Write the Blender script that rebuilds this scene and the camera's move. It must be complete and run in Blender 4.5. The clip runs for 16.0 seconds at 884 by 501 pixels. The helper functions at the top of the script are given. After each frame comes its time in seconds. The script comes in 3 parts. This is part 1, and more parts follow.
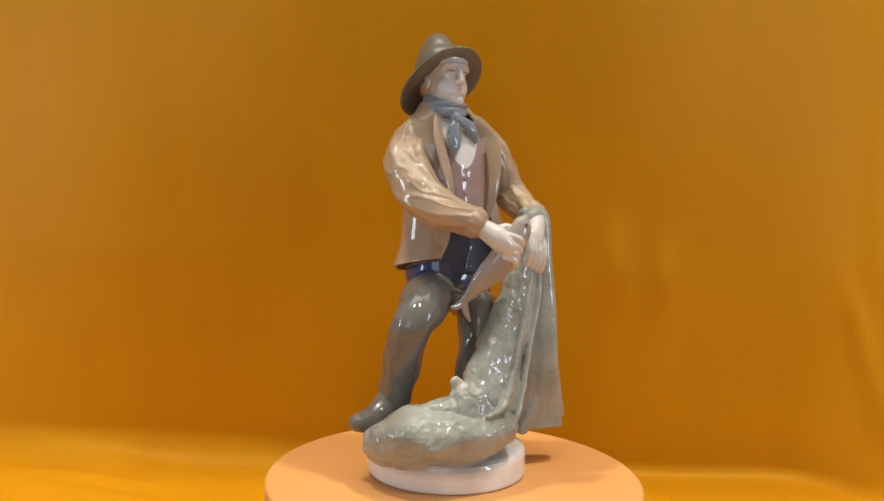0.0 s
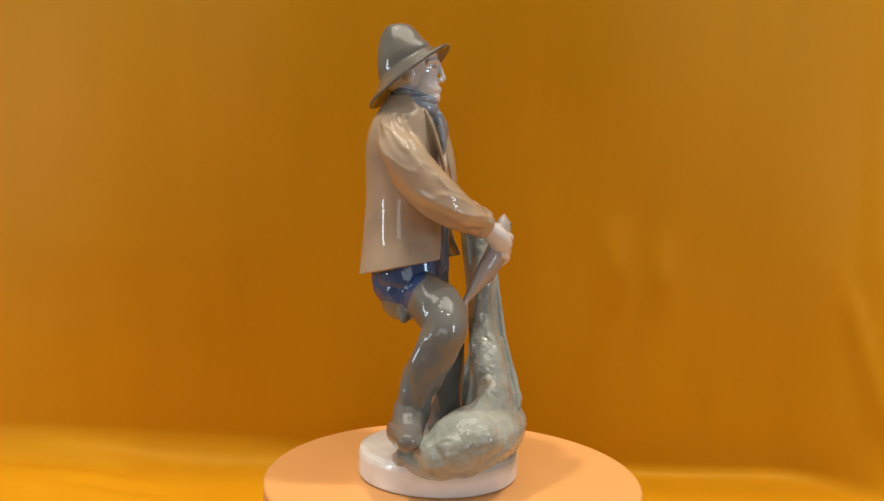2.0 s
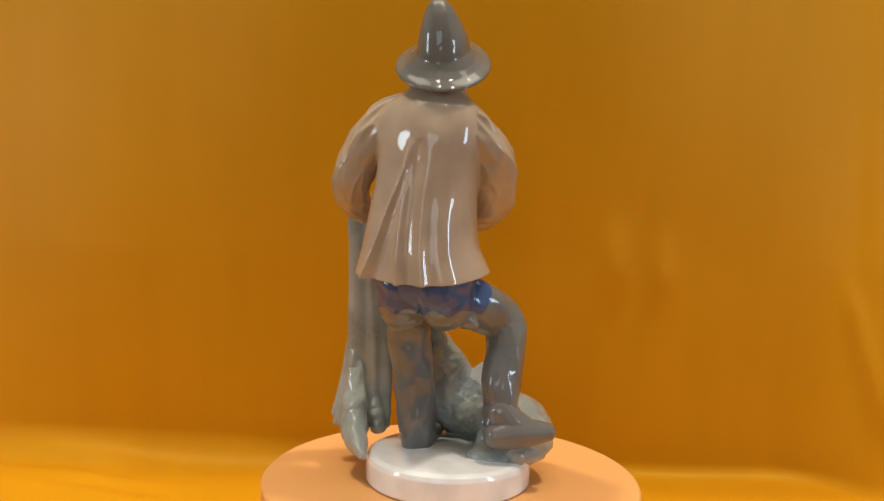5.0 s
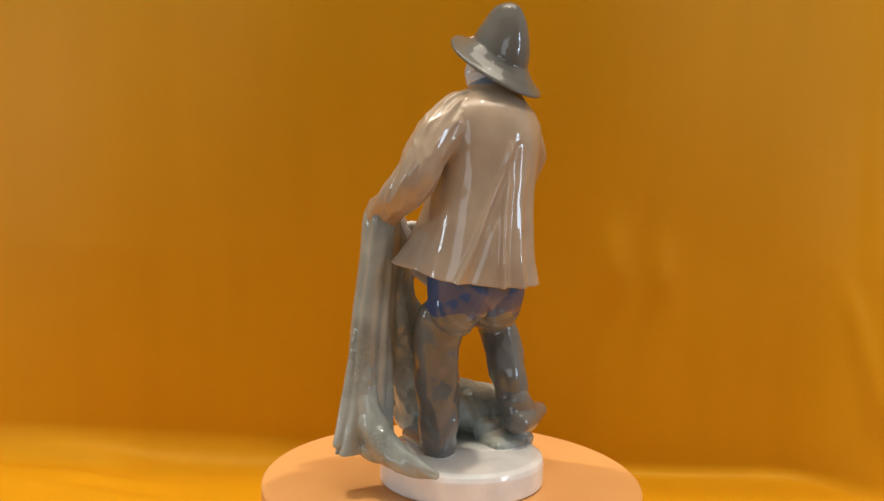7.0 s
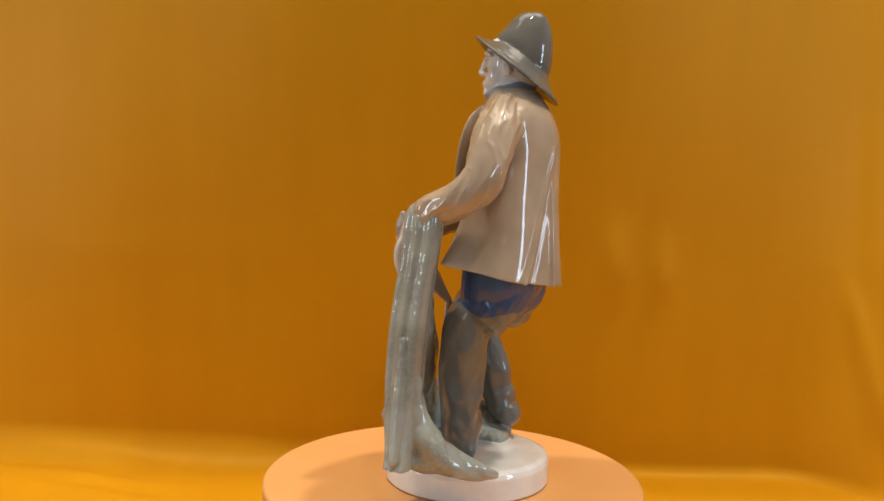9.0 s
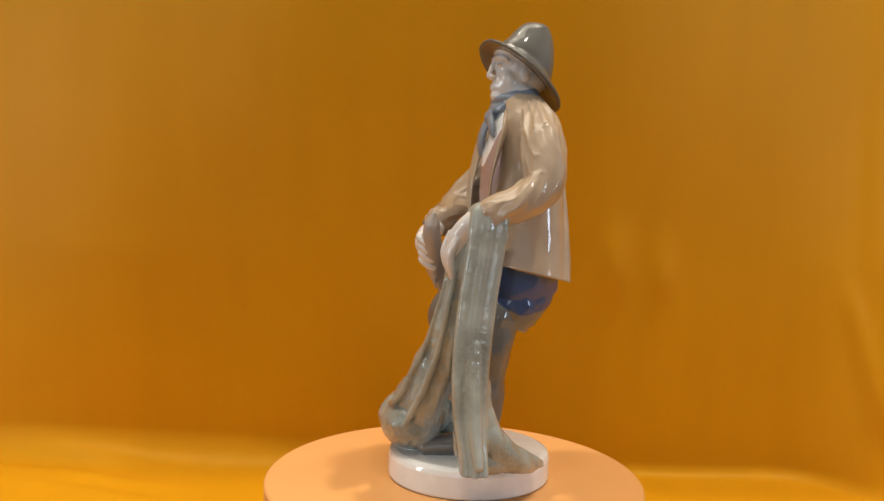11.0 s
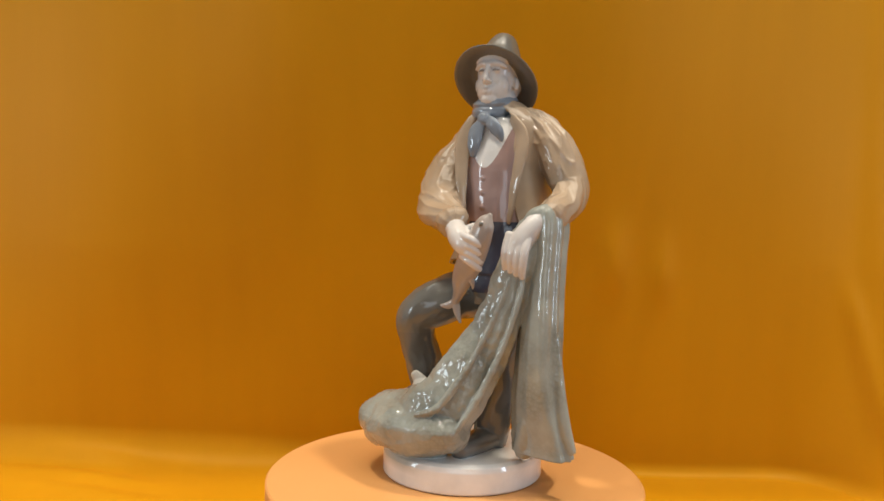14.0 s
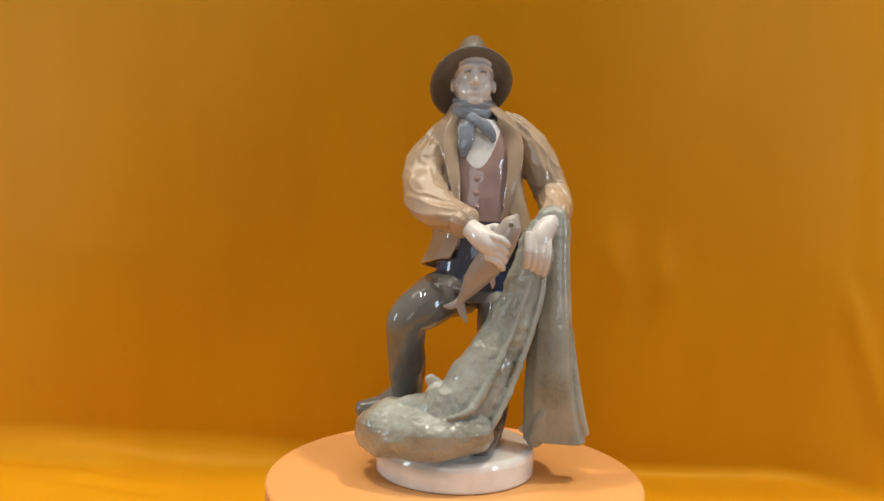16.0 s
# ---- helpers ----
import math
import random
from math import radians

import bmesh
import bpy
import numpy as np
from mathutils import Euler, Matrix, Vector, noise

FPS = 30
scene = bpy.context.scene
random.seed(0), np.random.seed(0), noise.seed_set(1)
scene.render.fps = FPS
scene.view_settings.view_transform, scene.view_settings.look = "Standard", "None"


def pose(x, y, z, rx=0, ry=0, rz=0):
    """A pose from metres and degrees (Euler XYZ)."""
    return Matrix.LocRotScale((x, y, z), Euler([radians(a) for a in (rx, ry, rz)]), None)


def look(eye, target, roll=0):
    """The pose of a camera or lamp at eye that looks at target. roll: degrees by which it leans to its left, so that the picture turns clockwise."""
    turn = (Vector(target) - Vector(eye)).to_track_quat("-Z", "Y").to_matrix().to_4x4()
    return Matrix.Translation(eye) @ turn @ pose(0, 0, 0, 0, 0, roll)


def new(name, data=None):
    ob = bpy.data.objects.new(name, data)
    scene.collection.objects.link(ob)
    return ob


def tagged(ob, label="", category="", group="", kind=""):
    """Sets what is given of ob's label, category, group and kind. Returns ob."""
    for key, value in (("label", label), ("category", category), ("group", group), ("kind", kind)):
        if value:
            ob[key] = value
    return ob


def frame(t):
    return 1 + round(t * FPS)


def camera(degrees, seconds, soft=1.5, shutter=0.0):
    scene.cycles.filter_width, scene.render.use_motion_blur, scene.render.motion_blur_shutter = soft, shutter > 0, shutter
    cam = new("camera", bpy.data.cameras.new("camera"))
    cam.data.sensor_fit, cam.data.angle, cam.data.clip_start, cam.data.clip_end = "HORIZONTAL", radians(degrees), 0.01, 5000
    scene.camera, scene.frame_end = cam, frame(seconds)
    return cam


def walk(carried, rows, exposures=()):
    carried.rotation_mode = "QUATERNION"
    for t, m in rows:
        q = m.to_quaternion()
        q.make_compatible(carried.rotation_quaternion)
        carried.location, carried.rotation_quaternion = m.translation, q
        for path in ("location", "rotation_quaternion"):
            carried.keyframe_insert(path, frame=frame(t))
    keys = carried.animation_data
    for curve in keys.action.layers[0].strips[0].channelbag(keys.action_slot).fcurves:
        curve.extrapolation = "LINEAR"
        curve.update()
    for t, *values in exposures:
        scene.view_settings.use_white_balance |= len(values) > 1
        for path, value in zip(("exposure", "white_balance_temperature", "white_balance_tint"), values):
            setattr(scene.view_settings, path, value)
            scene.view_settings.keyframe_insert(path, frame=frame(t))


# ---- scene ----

S = 0.00082          # plan unit in metres: the figurine is drawn in units of 0.82 mm


def V(x, y, z):
    return Vector((x * S, y * S, z * S))


# ---- camera: stands still ----
cam = camera(59.7, 16.0, soft=1.5)
EYE = V(0, -640, 215)
YAW, PITCH = radians(1.23), radians(2.497)
AIM = EYE + Vector((-math.sin(YAW) * math.cos(PITCH), math.cos(YAW) * math.cos(PITCH), -math.sin(PITCH)))
walk(cam, [(0, look(EYE, AIM, 1.5)), (16.0, look(EYE, AIM, 1.5))], [(0, 0.0), (16.0, 0.0)])

# ---- light: a room with a window on either hand, small warm ceiling lamps and two added fills ----
world = bpy.data.worlds.new("room_light")
scene.world = world
world.use_nodes = True
world.node_tree.nodes["Background"].inputs[0].default_value = (1.0, 0.85, 0.66, 1)
world.node_tree.nodes["Background"].inputs[1].default_value = 0.05


def area_lamp(name, eye, target, size_x, size_y, power, colour, shape="RECTANGLE"):
    d = bpy.data.lights.new(name, "AREA")
    d.shape, d.size, d.size_y, d.energy, d.color = shape, size_x, size_y, power, colour
    ob = new(name, d)
    ob.matrix_world = look(eye, target)
    return ob


area_lamp("window_and_fill_light", (-1.9, -0.7, 0.5), (0, -0.2, 0.2), 0.32, 0.60, 7.0, (0.74, 0.89, 1.0))
area_lamp("window_and_fill_light", (1.9, -1.1, 0.55), (0, -0.2, 0.2), 0.28, 0.70, 9.0, (0.60, 0.78, 1.0))
# added cool fill behind the camera, brightens face and front; no window there
area_lamp("window_and_fill_light", (-0.5, -2.9, 0.65), (0, 0, 0.2), 1.3, 0.9, 7.0, (0.80, 0.90, 1.0))
# wide lamp added overhead in place of soft light bounced off the ceiling
area_lamp("ceiling_bounce_fill", (0.0, -0.2, 2.26), (0.0, -0.2, 0), 2.4, 1.0, 21.0, (1.0, 0.90, 0.74))
for lx, ly, w in ((-0.66, -0.08, 22), (0.68, -0.10, 26), (-0.32, -1.0, 5.5), (0.36, -1.1, 5.5)):
    area_lamp("ceiling_lamp", (lx, ly, 2.26), (lx, ly, 0), 0.13, 0.13, w, (1.0, 0.90, 0.74), "DISK")


# ---- materials ----
def material(name):
    m = bpy.data.materials.new(name)
    m.use_nodes = True
    nt = m.node_tree
    return m, nt, nt.nodes["Principled BSDF"]


def node(nt, kind, **values):
    n = nt.nodes.new(kind)
    for k, v in values.items():
        n.inputs[k.replace("_", " ")].default_value = v
    return n


def ramp(nt, fac, stops):
    r = nt.nodes.new("ShaderNodeValToRGB")
    while len(r.color_ramp.elements) < len(stops):
        r.color_ramp.elements.new(0.5)
    for e, (p, c) in zip(r.color_ramp.elements, stops):
        e.position, e.color = p, (*c, 1)
    nt.links.new(fac, r.inputs[0])
    return r.outputs[0]


def porcelain():
    m, nt, b = material("glazed_porcelain")
    L = nt.links.new
    col = nt.nodes.new("ShaderNodeAttribute")
    col.attribute_name = "glaze"
    tc = nt.nodes.new("ShaderNodeTexCoord")
    n1 = node(nt, "ShaderNodeTexNoise", Scale=45.0, Detail=4.0)
    L(tc.outputs["Object"], n1.inputs["Vector"])
    mix = nt.nodes.new("ShaderNodeMix")
    mix.data_type, mix.blend_type = "RGBA", "MULTIPLY"
    mix.inputs[0].default_value = 1.0
    L(col.outputs["Color"], mix.inputs[6])
    L(ramp(nt, n1.outputs[0], [(0.3, (0.86, 0.86, 0.86)), (0.7, (1.08, 1.07, 1.05))]), mix.inputs[7])
    L(mix.outputs[2], b.inputs["Base Color"])
    b.inputs["Roughness"].default_value = 0.45
    b.inputs["Specular IOR Level"].default_value = 0.12
    b.inputs["Coat Weight"].default_value = 1.0
    b.inputs["Coat IOR"].default_value = 1.56
    b.inputs["Coat Roughness"].default_value = 0.035
    b.inputs["Subsurface Weight"].default_value = 0.0
    n2 = node(nt, "ShaderNodeTexNoise", Scale=95.0, Detail=3.0)
    L(tc.outputs["Object"], n2.inputs["Vector"])
    # knitted net: fine cells where the attribute's alpha says so, worn smooth in patches
    cell = node(nt, "ShaderNodeTexVoronoi", Scale=430.0)
    L(tc.outputs["Object"], cell.inputs["Vector"])
    wear = node(nt, "ShaderNodeTexNoise", Scale=28.0, Detail=3.0)
    L(tc.outputs["Object"], wear.inputs["Vector"])
    patch = ramp(nt, wear.outputs[0], [(0.40, (0, 0, 0)), (0.62, (1, 1, 1))])
    m1 = nt.nodes.new("ShaderNodeMath")
    m1.operation = "MULTIPLY"
    L(cell.outputs["Distance"], m1.inputs[0])
    L(col.outputs["Alpha"], m1.inputs[1])
    m2 = nt.nodes.new("ShaderNodeMath")
    m2.operation = "MULTIPLY"
    L(m1.outputs[0], m2.inputs[0])
    L(patch, m2.inputs[1])
    m3 = nt.nodes.new("ShaderNodeMath")
    m3.operation = "MULTIPLY_ADD"
    m3.inputs[1].default_value = 1.25
    L(m2.outputs[0], m3.inputs[0])
    calm = nt.nodes.new("ShaderNodeMath")
    calm.operation = "MULTIPLY"
    calm.inputs[1].default_value = 0.4
    L(n2.outputs[0], calm.inputs[0])
    L(calm.outputs[0], m3.inputs[2])
    bp = node(nt, "ShaderNodeBump", Strength=0.27, Distance=0.0009)
    L(m3.outputs[0], bp.inputs["Height"])
    L(bp.outputs[0], b.inputs["Normal"])
    bp2 = node(nt, "ShaderNodeBump", Strength=0.13, Distance=0.0009)
    L(m3.outputs[0], bp2.inputs["Height"])
    L(bp2.outputs[0], b.inputs["Coat Normal"])
    # the knit is stained a little darker in its cells
    dark = nt.nodes.new("ShaderNodeMix")
    dark.data_type, dark.blend_type = "RGBA", "MULTIPLY"
    m4 = nt.nodes.new("ShaderNodeMath")
    m4.operation = "MULTIPLY"
    L(patch, m4.inputs[0])
    L(col.outputs["Alpha"], m4.inputs[1])
    m6 = nt.nodes.new("ShaderNodeMath")
    m6.operation = "MULTIPLY"
    m6.inputs[1].default_value = 0.4
    L(m2.outputs[0], m6.inputs[0])
    m5 = nt.nodes.new("ShaderNodeMath")
    m5.operation = "MULTIPLY_ADD"
    m5.inputs[1].default_value = 0.42
    L(m4.outputs[0], m5.inputs[0])
    L(m6.outputs[0], m5.inputs[2])
    L(m5.outputs[0], dark.inputs[0])
    L(mix.outputs[2], dark.inputs[6])
    dark.inputs[7].default_value = (0.56, 0.54, 0.50, 1)
    L(dark.outputs[2], b.inputs["Base Color"])
    return m


def satin():
    m, nt, b = material("gold_satin")
    L = nt.links.new
    tc = nt.nodes.new("ShaderNodeTexCoord")
    n1 = node(nt, "ShaderNodeTexNoise", Scale=2.2, Detail=3.0)
    L(tc.outputs["Object"], n1.inputs["Vector"])
    ms = nt.nodes.new("ShaderNodeMapping")
    ms.inputs["Scale"].default_value = (26, 26, 2.2)
    L(tc.outputs["Object"], ms.inputs["Vector"])
    n3 = node(nt, "ShaderNodeTexNoise", Scale=1.0, Detail=4.0)
    L(ms.outputs[0], n3.inputs["Vector"])
    streak = nt.nodes.new("ShaderNodeMix")
    streak.data_type, streak.blend_type = "RGBA", "MULTIPLY"
    streak.inputs[0].default_value = 1.0
    L(ramp(nt, n1.outputs[0], [(0.3, (0.555, 0.242, 0.004)), (0.7, (0.635, 0.285, 0.006))]), streak.inputs[6])
    L(ramp(nt, n3.outputs[0], [(0.3, (0.965, 0.96, 0.955)), (0.7, (1.02, 1.02, 1.02))]), streak.inputs[7])
    L(streak.outputs[2], b.inputs["Base Color"])
    b.inputs["Roughness"].default_value = 0.5
    b.inputs["Specular IOR Level"].default_value = 0.25
    b.inputs["Specular Tint"].default_value = (1.0, 0.75, 0.3, 1)
    mp = nt.nodes.new("ShaderNodeMapping")
    mp.inputs["Scale"].default_value = (900, 900, 60)
    L(tc.outputs["Object"], mp.inputs["Vector"])
    n2 = node(nt, "ShaderNodeTexNoise", Scale=1.0, Detail=2.0)
    L(mp.outputs[0], n2.inputs["Vector"])
    bp = node(nt, "ShaderNodeBump", Strength=0.15, Distance=0.0005)
    L(n2.outputs[0], bp.inputs["Height"])
    L(bp.outputs[0], b.inputs["Normal"])
    return m


def painted(name, c1, c2, rough, scale=30.0):
    m, nt, b = material(name)
    tc = nt.nodes.new("ShaderNodeTexCoord")
    n1 = node(nt, "ShaderNodeTexNoise", Scale=scale, Detail=5.0)
    nt.links.new(tc.outputs["Object"], n1.inputs["Vector"])
    nt.links.new(ramp(nt, n1.outputs[0], [(0.3, c1), (0.7, c2)]), b.inputs["Base Color"])
    b.inputs["Roughness"].default_value = rough
    return m


PORCELAIN = porcelain()
SATIN = satin()
DISC = painted("peach_disc_card", (0.70, 0.335, 0.108), (0.735, 0.36, 0.12), 0.55, 12.0)
DARK = painted("dark_plastic", (0.03, 0.03, 0.03), (0.05, 0.045, 0.04), 0.4)
WALLPAINT = painted("room_paint", (0.36, 0.37, 0.39), (0.42, 0.43, 0.44), 0.8, 2.0)


# ---- setting ----
def mesh_object(name, bm, mat, parent=None, smooth=True):
    me = bpy.data.meshes.new(name)
    bm.to_mesh(me)
    bm.free()
    me.materials.append(mat)
    if smooth:
        me.polygons.foreach_set("use_smooth", [True] * len(me.polygons))
    ob = new(name, me)
    if parent:
        ob.parent = parent
    return ob


def lathe(bm, profile, n=96, centre=(0, 0)):
    """Turns a profile of (radius, height) round the upright axis and closes it at both ends."""
    rings = []
    for r, z in profile:
        rings.append([bm.verts.new((centre[0] + r * math.cos(2 * math.pi * i / n), centre[1] + r * math.sin(2 * math.pi * i / n), z)) for i in range(n)])
    for a, b in zip(rings, rings[1:]):
        for i in range(n):
            bm.faces.new((a[i], a[(i + 1) % n], b[(i + 1) % n], b[i]))
    bm.faces.new(rings[0][::-1])
    bm.faces.new(rings[-1])


TABLE_Z = -0.070


def backdrop_cloth():
    """One length of satin: hangs behind, bends at the foot and runs forward over the table."""
    nx = 330
    along = [0.44 * k / 44 for k in range(44)] + [0.44 + 0.29 * k / 110 for k in range(110)] + [0.73 + 0.62 * k / 110 for k in range(111)]
    ns = len(along) - 1
    bm = bmesh.new()
    grid = []
    for j in range(ns + 1):
        s = along[j]
        row = []
        for i in range(nx + 1):
            x = -0.8 + 1.6 * i / nx
            loose = 1 / (1 + math.exp((x + 0.06) / 0.05))       # the bend is tight on one hand, slack on the other
            turn = 0.012 + 0.022 * loose
            run = 0.640 - turn - 0.006 * loose
            if s < run:
                y, z = -0.42 + s, TABLE_Z
            elif s < run + turn * math.pi / 2:
                a = (s - run) / turn
                y, z = -0.42 + run + turn * math.sin(a), TABLE_Z + turn * (1 - math.cos(a))
            else:
                y, z = -0.42 + run + turn, TABLE_Z + turn + (s - run - turn * math.pi / 2)
            h = z - TABLE_Z
            up = min(1.0, max(0.0, (h - 0.01) / 0.2))
            # hanging: it leans over in the middle and back at the sides, in broad folds
            side = (1 - math.exp(-1.3 * ((x - 0.02) / 0.42) ** 2)) * (1.0 if x > 0.02 else 0.75)
            y += h * (-0.20 + 0.37 * side) + up * (0.007 * math.sin(x * 8 + 0.9) + 0.0025 * math.sin(x * 27 + 1.1 + z * 2) + 0.006 * noise.noise((x * 4, z * 2.5, 3.0)))
            y -= 0.0062 * math.exp(-((x - 0.143) / 0.014) ** 2 - ((z - 0.135) / 0.035) ** 2)
            y -= 0.0042 * math.exp(-((x - 0.190) / 0.011) ** 2 - ((z - 0.128) / 0.030) ** 2)
            y -= up * 0.006 * math.exp(-((x - 0.405) / 0.02) ** 2)
            y -= 0.004 * math.exp(-((x - 0.378 - (0.09 - z) * 0.22) / 0.010) ** 2) * (1.0 if z < 0.09 else math.exp(-((z - 0.09) / 0.03) ** 2)) * min(1.0, h / 0.03)
            y -= 11 * min(0.13, max(0.0, x - 0.305)) ** 2 * math.exp(-h / 0.07) * min(1.0, max(0.0, (y - 0.0) / 0.2))
            # lying: low ripples and slanting creases
            flat = 1 - min(1.0, h / 0.05)
            z += flat * 0.003 * (noise.noise((x * 7, y * 5, 0)) + 0.6)
            for px, py, slope, tall in ((-0.33, 0.155, -0.22, 0.004), (-0.30, 0.115, -0.30, 0.003), (-0.36, 0.20, -0.15, 0.006)):
                z += flat * tall * math.exp(-((y - py - slope * (x - px)) / 0.013) ** 2 - ((x - px) / 0.07) ** 2)
            row.append(bm.verts.new((x, y, z)))
        grid.append(row)
    for j in range(ns):
        for i in range(nx):
            bm.faces.new((grid[j][i], grid[j][i + 1], grid[j + 1][i + 1], grid[j + 1][i]))
    ob = mesh_object("backdrop", bm, SATIN)
    sol = ob.modifiers.new("thickness", "SOLIDIFY")
    sol.thickness = 0.001
    return tagged(ob, "golden orange satin cloth hung as a curved backdrop", "backdrop", kind="structure")


backdrop_cloth()


def slab(name, lo, hi, mat, label, category):
    bm = bmesh.new()
    bmesh.ops.create_cube(bm, size=1.0)
    for v in bm.verts:
        v.co = Vector([l + (h - l) * (c + 0.5) for l, h, c in zip(lo, hi, v.co)])
    bmesh.ops.bevel(bm, geom=list(bm.edges), offset=0.003, segments=2, affect="EDGES")
    return tagged(mesh_object(name, bm, mat, smooth=False), label, category, kind="structure")


FLOOR_Z = TABLE_Z - 0.75
slab("floor", (-2.1, -3.1, FLOOR_Z - 0.1), (2.1, 1.1, FLOOR_Z), WALLPAINT, "plain floor of the room", "floor")
slab("ceiling", (-2.1, -3.1, 2.30), (2.1, 1.1, 2.40), WALLPAINT, "plain painted ceiling", "ceiling")
slab("wall_north", (-2.1, 1.0, FLOOR_Z + 0.002), (2.1, 1.1, 2.298), WALLPAINT, "plain painted wall behind the cloth", "wall")
slab("wall_south", (-2.1, -3.1, FLOOR_Z + 0.002), (2.1, -3.0, 2.298), WALLPAINT, "plain painted wall behind the camera", "wall")
slab("wall_west", (-2.1, -2.998, FLOOR_Z + 0.002), (-2.0, 0.998, 2.298), WALLPAINT, "plain painted side wall", "wall")
slab("wall_east", (2.0, -2.998, FLOOR_Z + 0.002), (2.1, 0.998, 2.298), WALLPAINT, "plain painted side wall", "wall")
slab("table", (-0.75, -0.40, FLOOR_Z + 0.002), (0.75, 0.45, TABLE_Z - 0.006), WALLPAINT, "plain table under the cloth", "table")


def turntable():
    root = new("turntable")
    bm = bmesh.new()
    R, c = 155.5 * S, (1.6 * S, 0.5 * S)
    lathe(bm, [(R * 0.3, -0.018), (R - 0.001, -0.018), (R, -0.017), (R, -0.0012), (R - 0.0012, 0), (R * 0.3, 0)], 128, c)
    top = mesh_object("plate", bm, DISC, root)
    top.data.polygons.foreach_set("use_smooth", [False] * len(top.data.polygons))
    bm = bmesh.new()
    lathe(bm, [(R * 0.6, TABLE_Z + 0.004), (R * 0.62, TABLE_Z + 0.005), (R * 0.62, -0.019), (R * 0.5, -0.018)], 64)
    mesh_object("motor_base", bm, DARK, root)
    return tagged(root, "round peach turntable plate turning on a dark base", "turntable")


TABLE = turntable()


# ---- the porcelain figurine: forms are modelled, fused into one skin and glazed ----
GLAZE = {
    "white": (0.79, 0.78, 0.77), "skin": (0.64, 0.61, 0.595), "jacket": (0.41, 0.305, 0.212), "trousers": (0.152, 0.15, 0.138),
    "blue": (0.04, 0.075, 0.20), "net": (0.345, 0.366, 0.335), "hat": (0.13, 0.12, 0.103), "scarf": (0.21, 0.245, 0.30),
    "vest": (0.36, 0.24, 0.22), "fish": (0.36, 0.31, 0.285), "navy": (0.05, 0.055, 0.09), "boot": (0.137, 0.138, 0.134), "netfish": (0.55, 0.54, 0.50), "eye": (0.26, 0.245, 0.24), "lip": (0.52, 0.45, 0.42), "shoe": (0.155, 0.147, 0.136), "hair": (0.46, 0.44, 0.42),
}


class Clay:
    """Collects closed forms, each with its glaze."""

    def __init__(self):
        self.verts, self.faces, self.glaze = [], [], []

    def add(self, verts, faces, glaze):
        k = len(self.verts)
        self.verts += [tuple(v) for v in verts]
        self.faces += [tuple(i + k for i in f) for f in faces]
        self.glaze += [glaze] * len(faces)

    def skin(self, rings, glaze):
        n = len(rings[0])
        verts = [v for r in rings for v in r]
        faces = []
        for j in range(len(rings) - 1):
            for i in range(n):
                a, b = j * n + i, j * n + (i + 1) % n
                faces.append((a, b, b + n, a + n))
        verts.append(sum((Vector(v) for v in rings[0]), Vector()) / n)
        verts.append(sum((Vector(v) for v in rings[-1]), Vector()) / n)
        c0, c1, last = len(verts) - 2, len(verts) - 1, (len(rings) - 1) * n
        for i in range(n):
            faces.append((c0, (i + 1) % n, i))
            faces.append((c1, last + i, last + (i + 1) % n))
        self.add(verts, faces, glaze)


def spline(rows, steps):
    """Catmull-Rom through rows of numbers."""
    p = [np.array(r, float) for r in rows]
    p = [2 * p[0] - p[1]] + p + [2 * p[-1] - p[-2]]
    out = []
    for a, b, c, d in zip(p, p[1:], p[2:], p[3:]):
        for k in range(steps):
            t = k / steps
            out.append(0.5 * (2 * b + (c - a) * t + (2 * a - 5 * b + 4 * c - d) * t * t + (3 * b - a - 3 * c + d) * t ** 3))
    out.append(p[-2])
    return out


def limb(clay, rows, glaze, flat=1.0, side=(0, 1, 0), n=24, steps=6, wrinkle=0.0, pitch=0.15, seed=0.0, cap=True, ridges=(0, 0.0), fade=0.0, crease=0.0):
    """A rounded form along a line: rows of (x, y, z, radius). flat: its thickness along side, as a share of its width."""
    pts = spline(rows, steps)
    rings = []
    side = Vector(side).normalized()
    for k, q in enumerate(pts):
        c = Vector(q[:3])
        t = Vector(pts[min(k + 1, len(pts) - 1)][:3]) - Vector(pts[max(k - 1, 0)][:3])
        t.normalize()
        w = t.cross(side)
        w.normalize()
        d = w.cross(t)
        r = max(q[3], 0.3)
        ring = []
        for i in range(n):
            a = 2 * math.pi * i / n
            rr = r
            if wrinkle:
                rr += wrinkle * noise.noise(Vector((c.x, c.y, c.z)) * pitch + Vector((math.cos(a) * 1.3, math.sin(a) * 1.3, seed)))
            rr += ridges[1] * (abs(math.cos(ridges[0] * a / 2 + seed)) ** 3 - 0.4) * min(1.0, r / 14) * (max(0.0, 1 - k / len(pts) / fade) if fade else 1.0)
            if crease:
                sharp = 1 - abs(noise.noise(Vector((math.cos(a) * 1.7 + c.x * 0.035, math.sin(a) * 1.7 + c.y * 0.035, c.z * 0.05 + seed * 3))))
                rr += crease * (sharp ** 7 - 0.3)
            ring.append(c + w * math.cos(a) * rr + d * math.sin(a) * rr * flat)
        rings.append(ring)
    if cap:
        for end, k in ((0, 0), (-1, len(pts) - 1)):
            c = Vector(pts[k][:3])
            t = c - Vector(pts[1 if k == 0 else k - 1][:3])
            t.normalize()
            r = max(pts[k][3], 0.3)
            ring = rings[end]
            extra = [[c + (v - c) * m + t * r * h for v in ring] for m, h in ((0.92, 0.3), (0.75, 0.52), (0.42, 0.72))]
            rings = extra[::-1] + rings if k == 0 else rings + extra
    clay.skin(rings, glaze)


